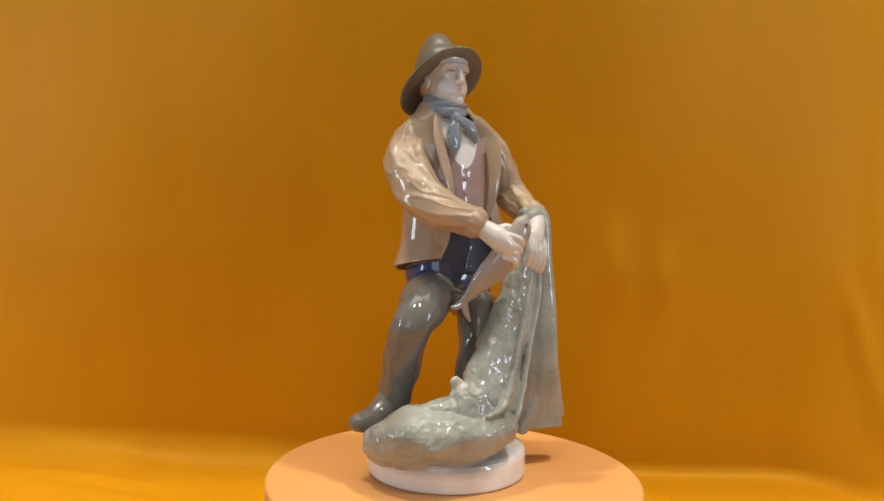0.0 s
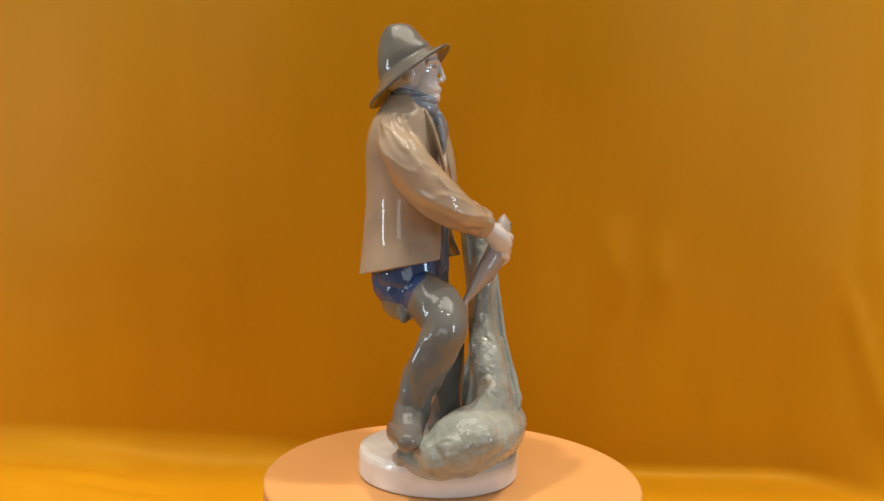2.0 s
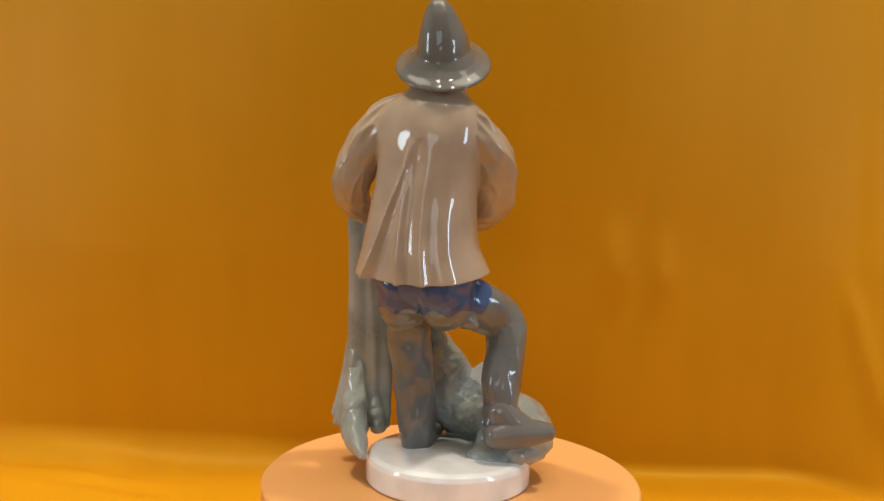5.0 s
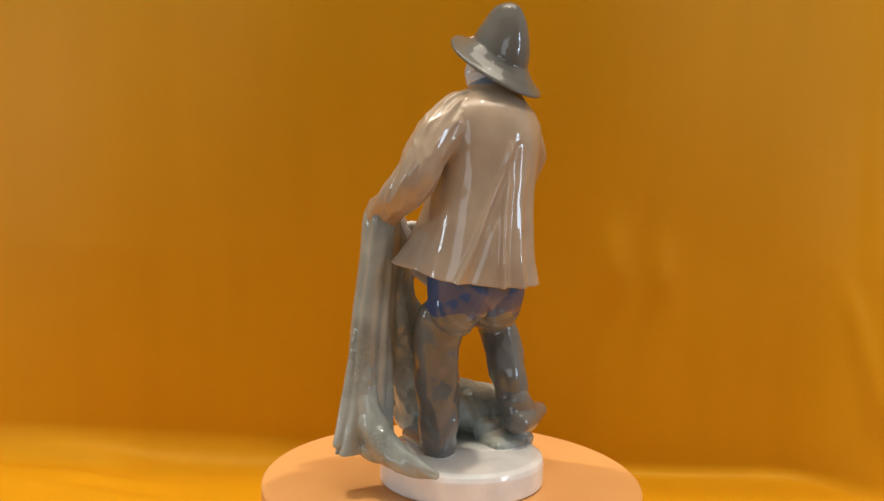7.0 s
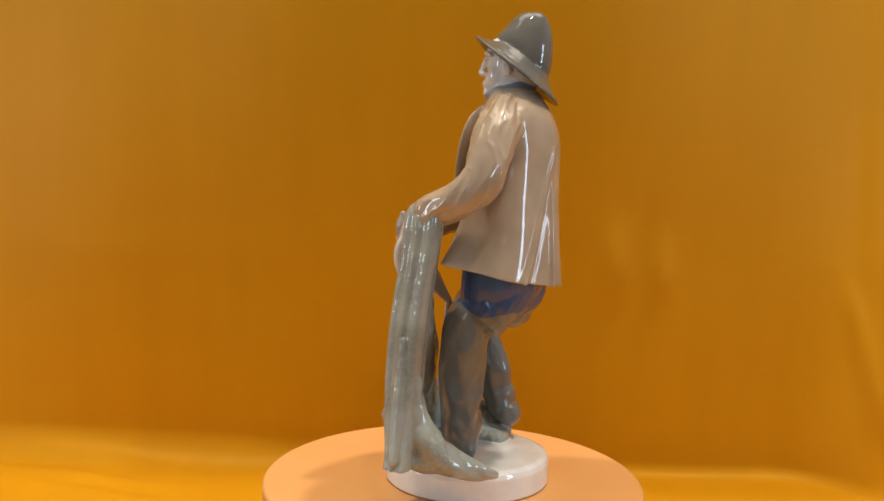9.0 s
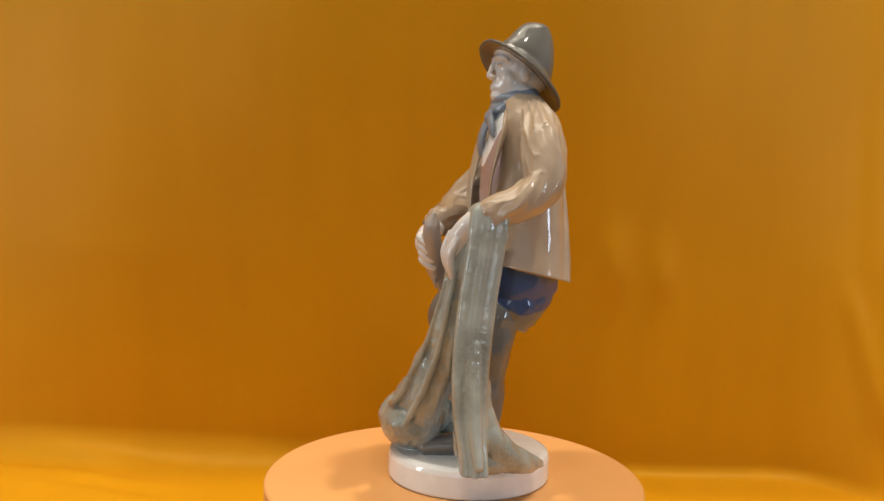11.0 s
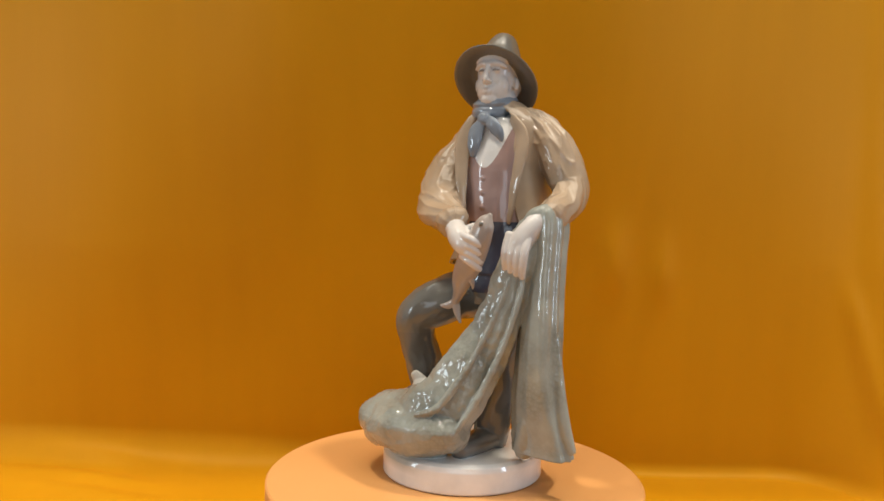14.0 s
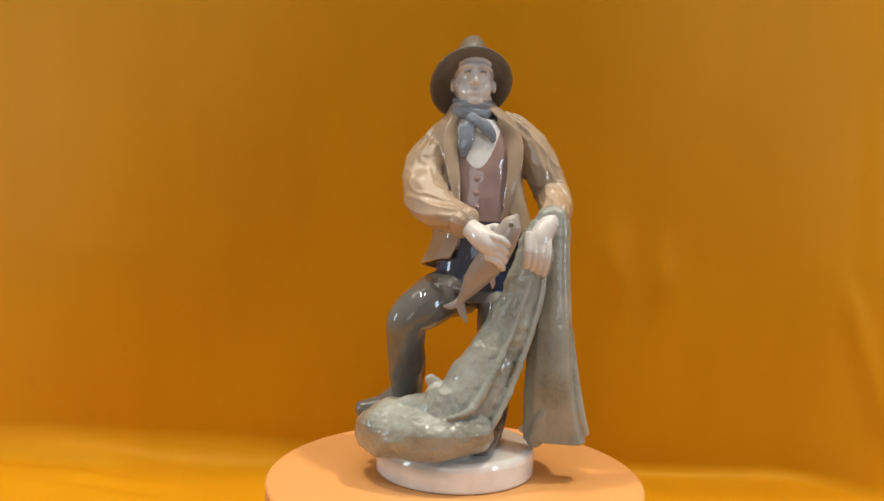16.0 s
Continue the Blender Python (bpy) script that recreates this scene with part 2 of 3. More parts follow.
def blob(clay, c, r, glaze, turn=(0, 0, 0), n=24, lumps=0.0, pitch=0.08, seed=0.0):
    """An ellipsoid with its own turn, lumpy where asked."""
    m = Euler([radians(a) for a in turn]).to_matrix()
    rings = []
    for j in range(1, n // 2 + 4):
        p = math.pi * j / (n // 2 + 4)
        ring = []
        for i in range(n):
            a = 2 * math.pi * i / n
            u = Vector((math.sin(p) * math.cos(a), math.sin(p) * math.sin(a), -math.cos(p)))
            k = 1.0
            if lumps:
                k += lumps * noise.noise(Vector((u.x * r[0], u.y * r[1], u.z * r[2])) * pitch + Vector((seed, seed * 2, 0)))
            ring.append(Vector(c) + m @ Vector((u.x * r[0] * k, u.y * r[1] * k, u.z * r[2] * k)))
        rings.append(ring)
    clay.skin(rings, glaze)


def stack(clay, rows, glaze, n=72, steps=5, power=2.4, shape=None):
    """A form of level rings: rows of (z, x, y, half width, half depth). shape(angle, z) swells or sinks the ring."""
    rings = []
    for z, x, y, a, b in spline(rows, steps):
        ring = []
        for i in range(n):
            t = 2 * math.pi * i / n
            c, s = math.cos(t), math.sin(t)
            k = (abs(c) ** power + abs(s) ** power) ** (-1 / power)
            if shape:
                k *= shape(t, z)
            ring.append(Vector((x + a * c * k, y + b * s * k, z)))
        rings.append(ring)
    clay.skin(rings, glaze)


def coat(clay, rows, glaze, thick=3.2, n=300, steps=8, power=2.08, shape=None):
    """An open coat: a thick shell of level rings (z, x, y, half width, half depth, from, to), open between the two angles."""
    rings = []
    for z, x, y, a, b, t0, t1 in spline(rows, steps):
        def edge(t, inset):
            c, s = math.cos(t), math.sin(t)
            k = (abs(c) ** power + abs(s) ** power) ** (-1 / power)
            if shape:
                k *= shape(t, z)
            low = min(1.0, max(0.0, (215 - z) / 42))
            yy = y + (b - inset) * s * k
            return Vector((x + (a - inset) * c * k, yy, z - low * 0.22 * (yy - 45)))
        ts = [radians(t0 + (t1 - t0) * i / n) for i in range(n + 1)]
        rings.append([edge(t, 0) for t in ts] + [edge(t, thick) for t in reversed(ts)])
    clay.skin(rings, glaze)


def bump(t, at, width):
    d = (math.degrees(t) - at + 180) % 360 - 180
    return math.exp(-(d / width) ** 2)


def jacket_folds(t, z):
    low = min(1.0, max(0.0, (272 - z) / 98))
    fan = math.sqrt(low)
    k = 1.0 - 0.12 * bump(t, 58, 26)
    k += 0.40 * low ** 1.4 * bump(t, -38, 15)
    # pleats: one runs down the back, one swings out to the side, sharp on one flank
    k += 0.085 * fan * bump(t, 79, 3.5) - 0.05 * fan * bump(t, 88, 5)
    k += 0.095 * fan * bump(t, 82 - 44 * low, 3.5) - 0.05 * fan * bump(t, 91 - 44 * low, 5)
    k += 0.05 * low * bump(t, 101, 4) - 0.04 * low * bump(t, 110, 5)
    k += low * (0.03 * bump(t, 125, 7) - 0.035 * bump(t, 150, 12) + 0.03 * bump(t, 185, 10) - 0.02 * bump(t, 208, 9) + 0.02 * bump(t, 226, 6))
    return k + 0.014 * noise.noise((math.cos(t) * 2, math.sin(t) * 2, z * 0.03))


def net_folds(t, z):
    a = 3 * t + 3.3 + z * 0.003
    return 1.0 + 0.15 * math.cos(a) + 0.05 * math.cos(2 * a) + 0.04 * math.cos(8 * t + 1.9)


def figure_forms():
    c = Clay()
    # foot plate
    prof = [(60, 0.0), (66, 0.3), (67.2, 2), (67.2, 18), (66, 21.8), (62, 23.6), (40, 25), (10, 25.6)]
    rings = [[Vector((1.6 + r * math.cos(a), 13 + r * math.sin(a), z)) for a in [2 * math.pi * i / 96 for i in range(96)]] for r, z in prof]
    c.skin(rings, "white")
    # body under the coat
    stack(c, [(168, 20, 42, 36, 30), (190, 20, 43, 35, 30), (225, 18, 44, 34, 31), (260, 16, 46, 35, 31), (285, 15, 47, 33, 26), (300, 12, 46, 22, 19)], "vest", power=2.2, shape=lambda t, z: 1 + 0.02 * noise.noise((math.cos(t) * 4, math.sin(t) * 4, z * 0.08)))
    # hips and breeches
    stack(c, [(142, 20, 36, 28, 22), (150, 19, 40, 35, 27), (160, 18, 43, 39, 31), (178, 20, 45, 39, 31)], "blue", power=2.3)
    limb(c, [(31, 54, 172, 22), (34, 47, 156, 22), (36, 37, 144, 21)], "blue", wrinkle=2.5, pitch=0.12)
    limb(c, [(10, 56, 172, 20), (4, 52, 158, 21.5), (-1, 42, 146, 21)], "blue", wrinkle=2.5, pitch=0.12, seed=4)
    # straight leg with a turned-down boot top
    limb(c, [(36, 25, 138, 19), (35, 19, 120, 18.5), (31.5, 15.5, 86, 17.5), (29, 15, 60, 16.5), (28.5, 15, 32, 14.5)], "trousers", wrinkle=2.6, pitch=0.05, n=48, steps=9, crease=0.6, seed=2)
    limb(c, [(50, 20, 139, 3), (42, 44, 128, 3.5), (26, 44, 130, 3), (20, 26, 138, 3)], "trousers", n=12)
    limb(c, [(28, 18, 33, 12.5), (26, -6, 33, 12), (22, -28, 31, 9.5)], "shoe", flat=0.75, side=(0, 0, 1))
    # bent leg
    limb(c, [(-2, 32, 148, 19), (-13, 24, 147, 20.5), (-29, 8, 139, 20), (-41, 2, 127, 17.5), (-43, 9, 108, 16), (-42, 19, 86, 16), (-43, 25, 62, 13.5), (-42, 29, 50, 12)], "trousers", wrinkle=2.4, pitch=0.05, n=48, steps=9, crease=0.6, seed=5)
    limb(c, [(-22, 18, 152, 2.5), (-10, 8, 156, 2.5), (6, 6, 152, 2.5)], "trousers", n=12)
    limb(c, [(-22, 40, 131, 4), (-14, 40, 136, 9), (0, 36, 142, 12)], "trousers", n=12)
    limb(c, [(-39, 37, 45, 11), (-50, 31, 46, 13.5), (-66, 24, 46.5, 12), (-80, 20.5, 47, 8)], "shoe", flat=0.92, side=(0, 0, 1))
    limb(c, [(-42, 28, 64, 13), (-50, 27, 54, 13.5), (-61, 24.5, 48, 11.5)], "shoe", n=20)
    # coat
    coat(c, [(173, 20, 48, 52, 40, -41, 238), (195, 21, 49, 45, 38, -49, 243), (225, 19, 49.5, 41, 35.5, -58, 243), (250, 16, 50, 40, 34.5, -60, 242),
             (275, 14.5, 51, 42.5, 33, -58, 242), (294, 15, 51, 40, 28.5, -58, 240), (306.5, 13, 49, 28, 23, -62, 240), (315, 10, 48, 20, 18.5, -70, 245)], "jacket", shape=jacket_folds)
    # lapels: turned-back edges of the coat
    limb(c, [(38, 16, 212, 2), (43, 13, 240, 5), (46, 17.5, 266, 7), (44, 23, 284, 7.5), (33, 28, 298, 4.5)], "jacket", flat=0.3, side=(0.3, 1, 0.3))
    limb(c, [(-1, 9, 214, 2), (-4, 9.5, 240, 4.5), (-8, 15.5, 266, 6.5), (-9, 22, 284, 7), (-6, 30, 300, 4.5)], "jacket", flat=0.3, side=(-0.3, 1, 0.3))
    # vest border and buttons
    for bz in (224, 236, 248):
        blob(c, (14, 13.2 + (bz - 224) * 0.06, bz), (2.2, 1.6, 2.2), "vest", n=12)
    # sleeves and cuffs
    limb(c, [(4, 51, 297, 12), (-10, 51, 288, 16), (-21, 48, 275, 19), (-29, 37, 257, 20), (-29, 20, 236, 20), (-20, 2, 222, 18), (-7, -9, 215, 15), (1, -14, 212, 13.6), (4, -17, 210.5, 13.8)], "jacket", wrinkle=2.6, pitch=0.045, seed=3, n=72, steps=9, ridges=(13, 2.2), fade=0.42, flat=0.9, side=(0, -0.6, 0.8), crease=1.3)
    limb(c, [(36, 49, 300, 11), (48, 48, 291, 14.5), (60, 47, 277, 16.5), (71, 46, 260, 16.5), (80, 43, 240, 15), (82, 28, 228, 13.8), (81, 12, 222, 12.4), (80, 3, 217, 12.4)], "jacket", wrinkle=2.6, pitch=0.045, seed=7, n=72, steps=9, ridges=(13, 2.2), fade=0.42, crease=1.3)
    # forearms and palms
    limb(c, [(-2, -13, 212, 9), (8, -21, 207, 8), (17, -29, 200, 9.5), (25, -33, 193, 9), (28, -33, 187, 6)], "skin")
    limb(c, [(80, 2, 218, 8), (73, -9, 211, 8.5), (66, -16, 200, 9), (63, -19, 190, 8)], "skin")
    for k in range(4):
        limb(c, [(21 + 0.6 * k, -35 + 0.4 * k, 202 - 5.6 * k, 3.3), (31 - 0.3 * k, -39.5 + 0.8 * k, 199 - 5.8 * k, 3.1), (38 - 1.2 * k, -36.5 + 1.2 * k, 195 - 6 * k, 2.8), (40 - 1.5 * k, -33 + 1.5 * k, 193 - 6 * k, 2.4)], "skin", n=12, steps=4)
        limb(c, [(71.5 - 5.2 * k, -17 - 1.0 * k, 203, 3.4), (71.5 - 5.4 * k, -23.5 - 0.5 * k, 191, 3.3), (70.5 - 5.2 * k, -24.5, 180 + k, 3.0), (69 - 4.8 * k, -22.5, 171 + 2 * k, 2.5)], "skin", n=12, steps=4)
    limb(c, [(22, -24, 206, 3.6), (30, -27, 208, 3.4), (35, -32, 204, 3)], "skin", n=12, steps=4)
    # fish in the fist
    limb(c, [(45, -32, 217, 2.6), (42, -32, 212, 7.5), (39, -32, 205, 9.5), (34, -30, 195, 11), (25, -26, 180, 12), (14, -18, 165, 9.5), (7, -11, 153, 5.5), (2, -7, 146, 3.5)], "fish", flat=0.7, side=(0.3, 1, 0.1))
    limb(c, [(3, -7, 147, 3), (-4, -7, 142, 3.4), (-11, -8, 141.5, 1.4)], "fish", flat=0.5, n=12)
    limb(c, [(3, -7, 147, 3), (4, -7, 138, 3.6), (8, -8, 129, 1.4)], "fish", flat=0.5, n=12)
    limb(c, [(26, -26, 170, 3), (28, -26, 164, 2.4), (28, -25, 159, 1)], "fish", flat=0.5, n=12)
    blob(c, (40.5, -38.5, 210.5), (1.7, 1.2, 1.7), "boot", n=10)
    # head
    blob(c, (9, 46, 337), (17.2, 22.5, 25), "skin", turn=(-4, 0, 7))
    blob(c, (9.8, 35.5, 323), (14.2, 13.5, 12.5), "skin")
    blob(c, (10.4, 26.0, 315.4), (7, 5.2, 5), "skin", n=16)
    blob(c, (3.2, 33.2, 328.5), (8, 7.4, 11), "skin", turn=(0, 12, 0))
    blob(c, (17.0, 33.4, 328.5), (8, 7.4, 11), "skin", turn=(0, -12, 0))
    blob(c, (10.5, 24.6, 321.8), (6.2, 4.4, 4.6), "skin", n=16)
    blob(c, (9.6, 33.5, 349), (15, 9.5, 8.5), "skin")
    # nose, brows, lids and mouth
    limb(c, [(10.4, 24.0, 344.5, 2.0), (10.6, 21.6, 339, 2.1), (10.8, 19.8, 333.5, 2.3), (10.8, 18.9, 331.2, 2.5), (10.8, 21.4, 329.2, 2.2)], "skin", n=16)
    blob(c, (8.0, 21.4, 329.8), (2.0, 2.6, 1.9), "skin", n=12)
    blob(c, (13.6, 21.5, 329.8), (2.0, 2.6, 1.9), "skin", n=12)
    limb(c, [(-3.4, 29.5, 342.0, 1.6), (0.6, 26.6, 344.4, 2.2), (5.6, 24.6, 345.2, 2.5), (10.5, 24.2, 344.8, 2.2), (15.4, 24.7, 345.2, 2.5), (20.4, 27.0, 344.4, 2.2), (24.0, 30.0, 342.0, 1.6)], "skin", n=14)
    for ex in (4.2, 17.0):
        out = abs(ex - 10.6) * 0.14
        blob(c, (ex, 25.2 + out, 339.6), (3.6, 2.0, 2.3), "skin", n=14)
        limb(c, [(ex - 3.3, 24.8 + out, 339.2, 0.7), (ex, 23.2 + out, 339.8, 0.95), (ex + 3.3, 24.8 + out, 339.2, 0.7)], "eye", n=10, steps=4)
    limb(c, [(5.8, 24.0, 321.8, 0.8), (8.8, 21.4, 323.2, 1.1), (10.6, 21.2, 322.9, 1.1), (12.4, 21.4, 323.2, 1.1), (15.4, 24.0, 321.8, 0.8)], "lip", n=12, flat=0.8)
    limb(c, [(6.8, 24.0, 320.6, 0.7), (10.6, 21.5, 320.2, 1.2), (14.4, 24.0, 320.6, 0.7)], "lip", n=12, flat=0.8)
    # short hair at temples and nape
    blob(c, (8.6, 52, 330), (17.6, 17.5, 14), "hair", lumps=0.06, pitch=0.2)
    blob(c, (-9.0, 43, 330), (2.2, 4.0, 5.8), "skin", n=14)
    blob(c, (27.4, 44, 330), (2.2, 4.0, 5.8), "skin", n=14)
    limb(c, [(14, 46, 300, 15), (11, 44, 318, 15)], "skin")
    # neckerchief
    for lift, wide in ((0, 1.0), (5.5, 0.92)):
        ring = [(9 + 15.5 * wide * math.cos(a), 42.5 + 16.5 * wide * math.sin(a), 309 + lift + 4 * math.sin(a), 5.0) for a in [2 * math.pi * i / 14 for i in range(15)]]
        limb(c, ring, "scarf", wrinkle=1.6, pitch=0.1, cap=False, side=(0, 0, 1), n=16, steps=4, seed=lift)
    blob(c, (9, 21.5, 298), (6, 5, 6), "scarf", lumps=0.2, pitch=0.2)
    limb(c, [(8, 21, 298, 4), (4, 17.5, 287, 6.5), (3, 15.5, 276, 6), (2, 16, 268, 3)], "scarf", flat=0.45, wrinkle=1.0)
    limb(c, [(11, 21, 299, 4), (18, 19, 294, 5.5), (24, 18.5, 287, 5), (27, 19, 281, 2.5)], "scarf", flat=0.45, wrinkle=1.0)
    # hat: brim and crown
    brim = []
    ax, ay = Vector((36.4, 4.2, 1.0)), Vector((-2.4, 32.6, -24.4))
    up = ax.cross(ay).normalized()
    for r, z in [(0.3, 16), (0.46, 15), (0.56, 10.6), (0.68, 6.2), (0.82, 3.0), (0.94, 1.3), (0.985, 0.5), (1.0, -0.6), (0.985, -1.7), (0.94, -1.9), (0.82, -0.8), (0.6, 2.0), (0.3, 3)]:
        ring = []
        for i in range(64):
            a = 2 * math.pi * i / 64
            rear = max(0.0, math.sin(a))
            lift = z - 1.6 * r * math.cos(2 * a) - 3.0 * r ** 3 * rear ** 2
            ring.append(Vector((7.4, 45.5, 334)) + ax * (r * math.cos(a) * (1 + 0.06 * bump(a, 138, 38))) + ay * (r * math.sin(a) * (1 + 0.09 * rear) * (1 + 0.08 * bump(a, 138, 38))) + up * lift)
        brim.append(ring)
    c.skin(brim, "hat")
    crown = Clay()
    stack(crown, [(334, 6, 49.5, 15, 18), (341, 6, 50.5, 19.5, 22), (350, 6.2, 52, 19.2, 23), (359, 6.8, 53.5, 16.2, 21.5), (367, 7.5, 55.5, 12.4, 17.2), (372.5, 8, 57, 9.4, 13.3), (376, 8.2, 57.5, 6, 9), (377.3, 8.2, 57.5, 2.4, 4)], "hat", power=2.1)
    c.add([(x, y, z - 0.6 * (y - 50) * max(0.0, min(1.0, (364 - z) / 24))) for x, y, z in crown.verts], crown.faces, "hat")
    # net: bag on the ground, drawn up to the hand
    limb(c, [(67, -7, 208, 10), (61, -12, 185, 14.5), (53, -14.5, 152, 17.5), (38, -18, 116, 21), (22, -26, 88, 25), (8, -32, 62, 28), (-12, -33, 47, 29), (-40, -22, 44, 25)], "net", wrinkle=3.5, pitch=0.045, n=64, steps=12, flat=0.64, ridges=(5, 1.6), crease=1.0)
    limb(c, [(16, -36, 46, 21), (-8, -36, 44, 26), (-32, -28, 43, 28.5), (-56, -11, 39, 26), (-65, 3, 34, 19)], "net", flat=0.82, side=(0, 0, 1), n=48, steps=10, wrinkle=3.0, pitch=0.05, crease=1.2, seed=4)
    blob(c, (-44, -21, 45), (34, 28, 22), "net", lumps=0.08, pitch=0.06, seed=2.0)
    limb(c, [(-30, 6, 32, 12), (-50, 14, 30, 12), (-56, 30, 28, 8)], "net", wrinkle=3)
    blob(c, (-48, 11, 26), (37, 21, 12), "net", turn=(0, 0, 38), lumps=0.12, pitch=0.07, seed=3.0)
    # crests of the folds in the drawn length
    limb(c, [(70, -20, 176, 2), (67, -24, 150, 2.4), (57, -28, 116, 2.6), (46, -35, 86, 3), (35, -43, 62, 3), (22, -50, 42, 2)], "net", n=12)
    limb(c, [(59, -24, 168, 1.8), (50, -29, 140, 2.2), (38, -36, 110, 2.6), (25, -45, 84, 3), (12, -52, 66, 3), (-4, -54, 60, 2)], "net", n=12)
    limb(c, [(51, -19, 160, 1.6), (38, -24, 128, 2), (22, -30, 102, 2.4), (8, -35, 84, 2.4), (-4, -38, 74, 1.6)], "net", n=12)
    limb(c, [(-13, -26, 75, 8), (-16, -29, 81, 6.5), (-20, -30.5, 86, 4.5)], "netfish", flat=0.6, n=14)
    limb(c, [(-2, -30, 76, 6), (-14, -31, 78, 6), (-20, -30, 74, 4)], "netfish", n=14)
    # net: the length that falls over the wrist
    stack(c, [(32, 87, -9, 24, 9.5), (42, 85, -9, 23, 9.5), (70, 81, -11, 20, 11), (100, 79.5, -10.5, 17.5, 12.5), (130, 79.5, -8.5, 16.2, 13), (160, 79.5, -5, 14.5, 13.2), (190, 80, -0.5, 13, 13.2), (209, 80, 1.5, 13.2, 13.6), (221, 79, 2, 11, 12), (227, 78, 2, 5, 6)],
          "net", shape=net_folds, power=2.2)
    limb(c, [(78, -4, 220, 7), (71, -6, 216, 7.5), (66, -5, 208, 7)], "net")
    limb(c, [(91, -9, 124, 5), (95, -10, 92, 6), (100, -10, 62, 6.5), (108, -9, 40, 4)], "net", flat=0.8)
    limb(c, [(78, -12, 96, 8), (74, -10, 62, 9), (70, -8, 42, 9.5), (67, -5, 32, 7.5)], "net", wrinkle=1.0)
    limb(c, [(88, -5, 100, 7), (86, 0, 68, 9), (84, 11, 46, 12), (78, 27, 34, 10.5), (70, 41, 28.5, 7.5), (62, 54, 25, 3.5)], "net", wrinkle=2.0, pitch=0.08)
    blob(c, (82, 10, 36), (11, 20, 10), "net", turn=(0, 0, 20))
    return c


def tint(kind, p):
    """The glaze's colour, with the painter's borders."""
    col = Vector(GLAZE[kind])
    if kind == "blue" and p.y / S < 26:
        col = Vector(GLAZE["navy"]) if p.z / S > 152 else Vector(GLAZE["trousers"])
    if kind == "white":
        # grey glaze has run from the net over the foot plate
        d = math.hypot(p.x / S + 33, p.y / S + 18) + 5 * noise.noise(p / S * 0.09)
        w = min(1.0, max(0.0, (54 - d) / 14)) * min(1.0, max(0.0, (p.z / S - 11) / 8))
        col = col.lerp(Vector(GLAZE["net"]), 0.8 * w)
    if kind in ("blue", "trousers") and p.y / S > 8 and p.z / S > 126:
        # hem of the blue breeches: low behind, rising towards the front of the raised thigh
        x, y, z = p / S
        hem = 142 + max(0.0, 36 - y) * (0.3 if x > 14 else 1.9) + 2.5 * math.sin(x * 0.3)
        if y > 20 or (x > 14 and y > 14):
            col = Vector(GLAZE["blue"]) if z > hem else Vector(GLAZE["trousers"])
    if kind == "trousers" and p.z / S < 116:
        col = Vector(GLAZE["boot"])
    if kind == "vest":
        x, z = p.x / S, p.z / S
        if z < 212:
            col = Vector(GLAZE["navy"])
        elif z > 257 + (x - 14) ** 2 * 0.09:
            col = Vector(GLAZE["white"])
    return col


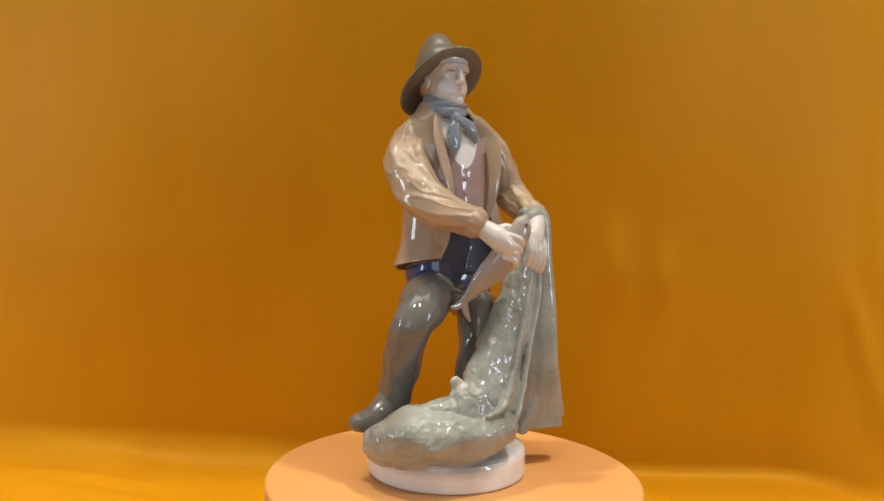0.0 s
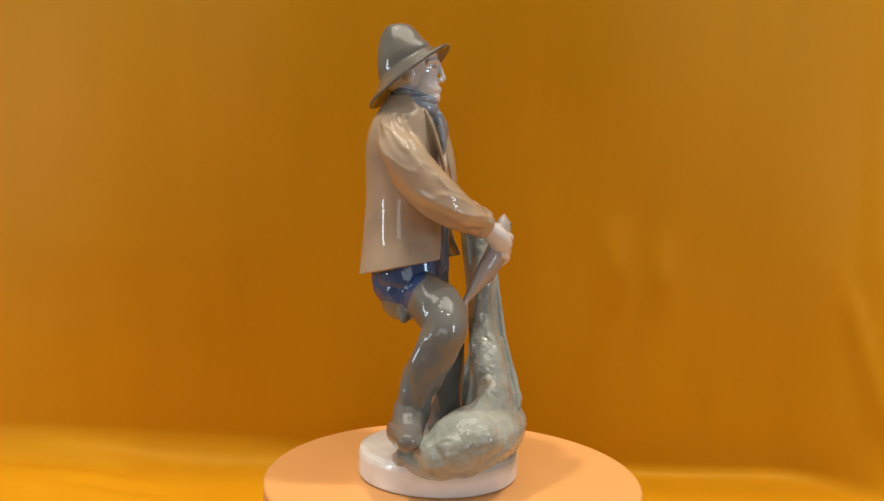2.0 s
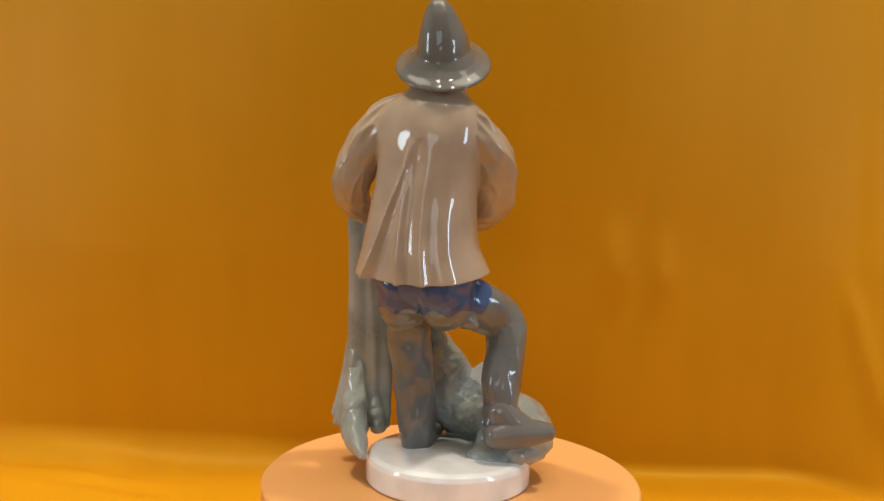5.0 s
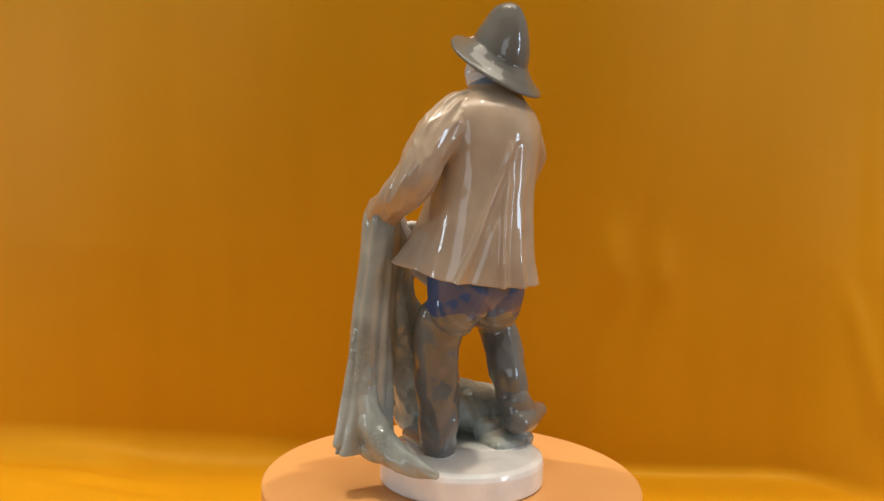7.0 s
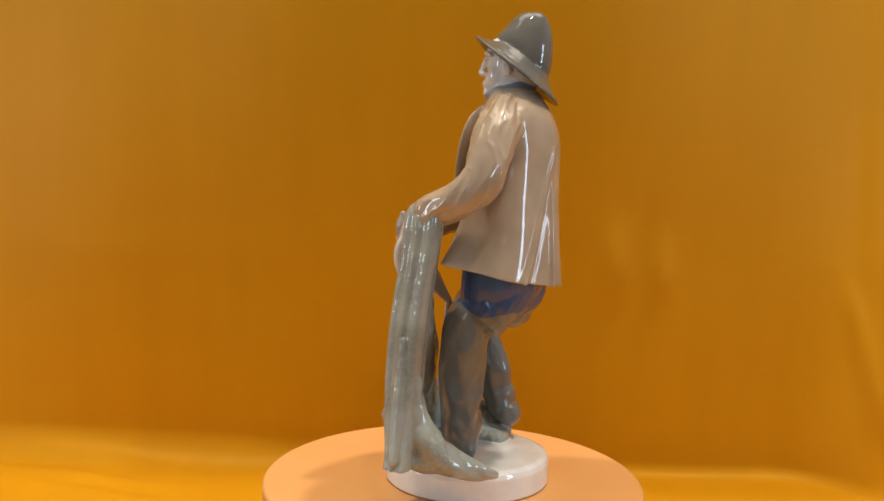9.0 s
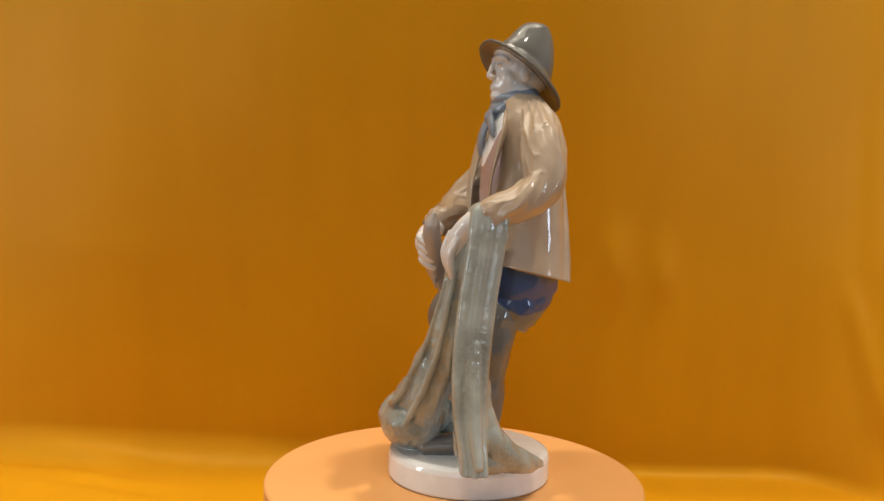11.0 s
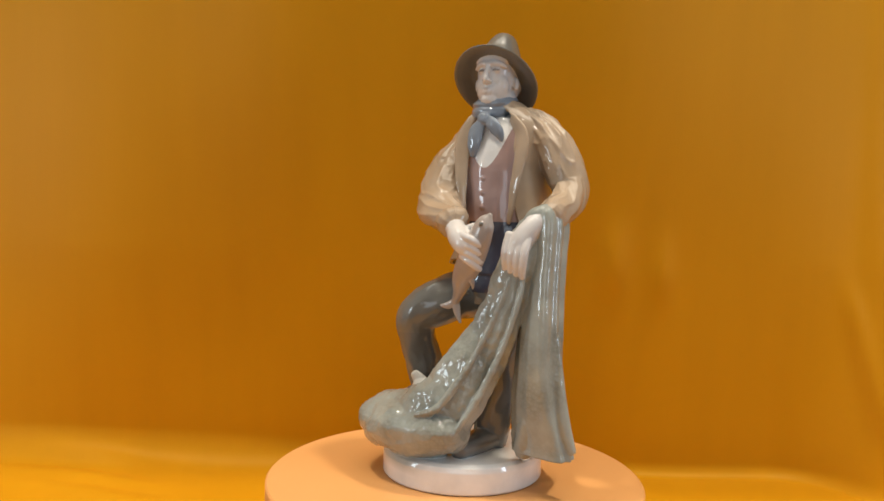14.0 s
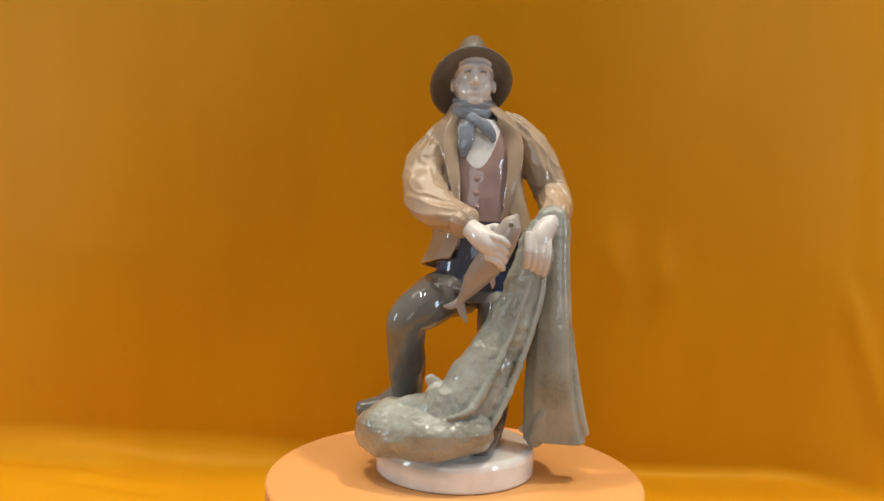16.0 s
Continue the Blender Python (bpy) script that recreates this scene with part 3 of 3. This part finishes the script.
def figurine():
    clay = figure_forms()
    me = bpy.data.meshes.new("clay")
    me.from_pydata([Vector(v) * S for v in clay.verts], [], clay.faces)
    me.update()
    bm = bmesh.new()
    bm.from_mesh(me)
    bmesh.ops.recalc_face_normals(bm, faces=bm.faces)
    bm.to_mesh(me)
    bm.free()
    ob = new("fisherman_figurine", me)
    fuse = ob.modifiers.new("fuse", "REMESH")
    fuse.mode, fuse.voxel_size, fuse.use_smooth_shade = "VOXEL", 0.68 * S, True
    soft = ob.modifiers.new("soften", "SMOOTH")
    soft.factor, soft.iterations = 0.5, 3
    whole = bpy.data.meshes.new_from_object(ob.evaluated_get(bpy.context.evaluated_depsgraph_get()))
    from mathutils.bvhtree import BVHTree
    tree = BVHTree.FromPolygons([Vector(v) * S for v in clay.verts], clay.faces)
    cols = np.ones((len(whole.vertices), 4), np.float32)
    moved = np.zeros((len(whole.vertices), 3), np.float32)
    hat_set, skin_set = np.zeros(len(whole.vertices), bool), np.zeros(len(whole.vertices), bool)
    for v in whole.vertices:
        hit = tree.find_nearest(v.co)
        kind = clay.glaze[hit[2]]
        q = v.co / S
        if kind == "net":
            rough = 1.0 if q.x < 58 else 0.25
            lift = rough * (0.6 * noise.noise(q * 0.07) + 0.55 * noise.noise(q * 0.19) + 0.13 * noise.noise(q * 0.5))
        elif kind in ("jacket", "trousers", "boot", "blue", "scarf"):
            lift = 0.4 * noise.noise(q * 0.05)
        else:
            lift = 0.0
        moved[v.index] = v.co + v.normal * lift * S
        hat_set[v.index] = kind == "hat"
        skin_set[v.index] = kind in ("skin", "lip", "eye") and q.z > 305
        cols[v.index, :3] = tint(kind, v.co)
        cols[v.index, 3] = 1.0 if kind == "net" else 0.0
    ends = np.empty(len(whole.edges) * 2, np.int32)
    whole.edges.foreach_get("vertices", ends)
    ends = ends.reshape(-1, 2)
    for soft_set, rounds in ((hat_set, 26), (skin_set, 14)):
        use = ends[soft_set[ends[:, 0]] & soft_set[ends[:, 1]]]
        a, b = np.concatenate((use[:, 0], use[:, 1])), np.concatenate((use[:, 1], use[:, 0]))
        ids, inv = np.unique(a, return_inverse=True)
        count = np.bincount(inv)
        full = (count >= 4)[:, None]
        for k in range(rounds):
            mean = np.stack([np.bincount(inv, weights=moved[b, d]) / count for d in range(3)], 1)
            moved[ids] += np.where(full, 0.5 * (mean - moved[ids]), 0.0)
    whole.vertices.foreach_set("co", moved.ravel())
    whole.update()
    att = whole.color_attributes.new("glaze", "FLOAT_COLOR", "POINT")
    att.data.foreach_set("color", cols.ravel())
    ob.modifiers.clear()
    ob.data = whole
    whole.materials.clear()
    whole.materials.append(PORCELAIN)
    whole.polygons.foreach_set("use_smooth", [True] * len(whole.polygons))
    return tagged(ob, "glazed porcelain figurine in hat and tan jacket with fish and net", "figurine")


FIGURE = figurine()


# ---- what moves: the plate and the figurine turn together, slowing down ----
TURN = [(0.0, 32.9), (0.5, 44.1), (1.0, 56.4), (1.5, 68.2), (2.0, 79.9), (2.5, 94.7), (3.0, 111.5), (3.5, 128.6), (4.0, 142.4), (5.2, 174.5), (6.5, 207.9), (7.0, 220.4),
        (7.5, 229.4), (8.0, 236.9), (8.5, 244.2), (9.0, 251.5), (10.2, 271.0), (11.5, 292.4), (12.0, 299.7), (12.5, 307.1), (13.0, 315.0), (13.5, 322.7), (14.0, 330.4),
        (14.5, 337.7), (15.0, 345.0), (15.5, 352.6), (16.0, 360.0)]


def motions():
    walk(TABLE, [(t, pose(0, 0, 0, 0, 0, a)) for t, a in TURN])
    walk(FIGURE, [(t, pose(0, 0, 0, 0, 0, a)) for t, a in TURN])


motions()
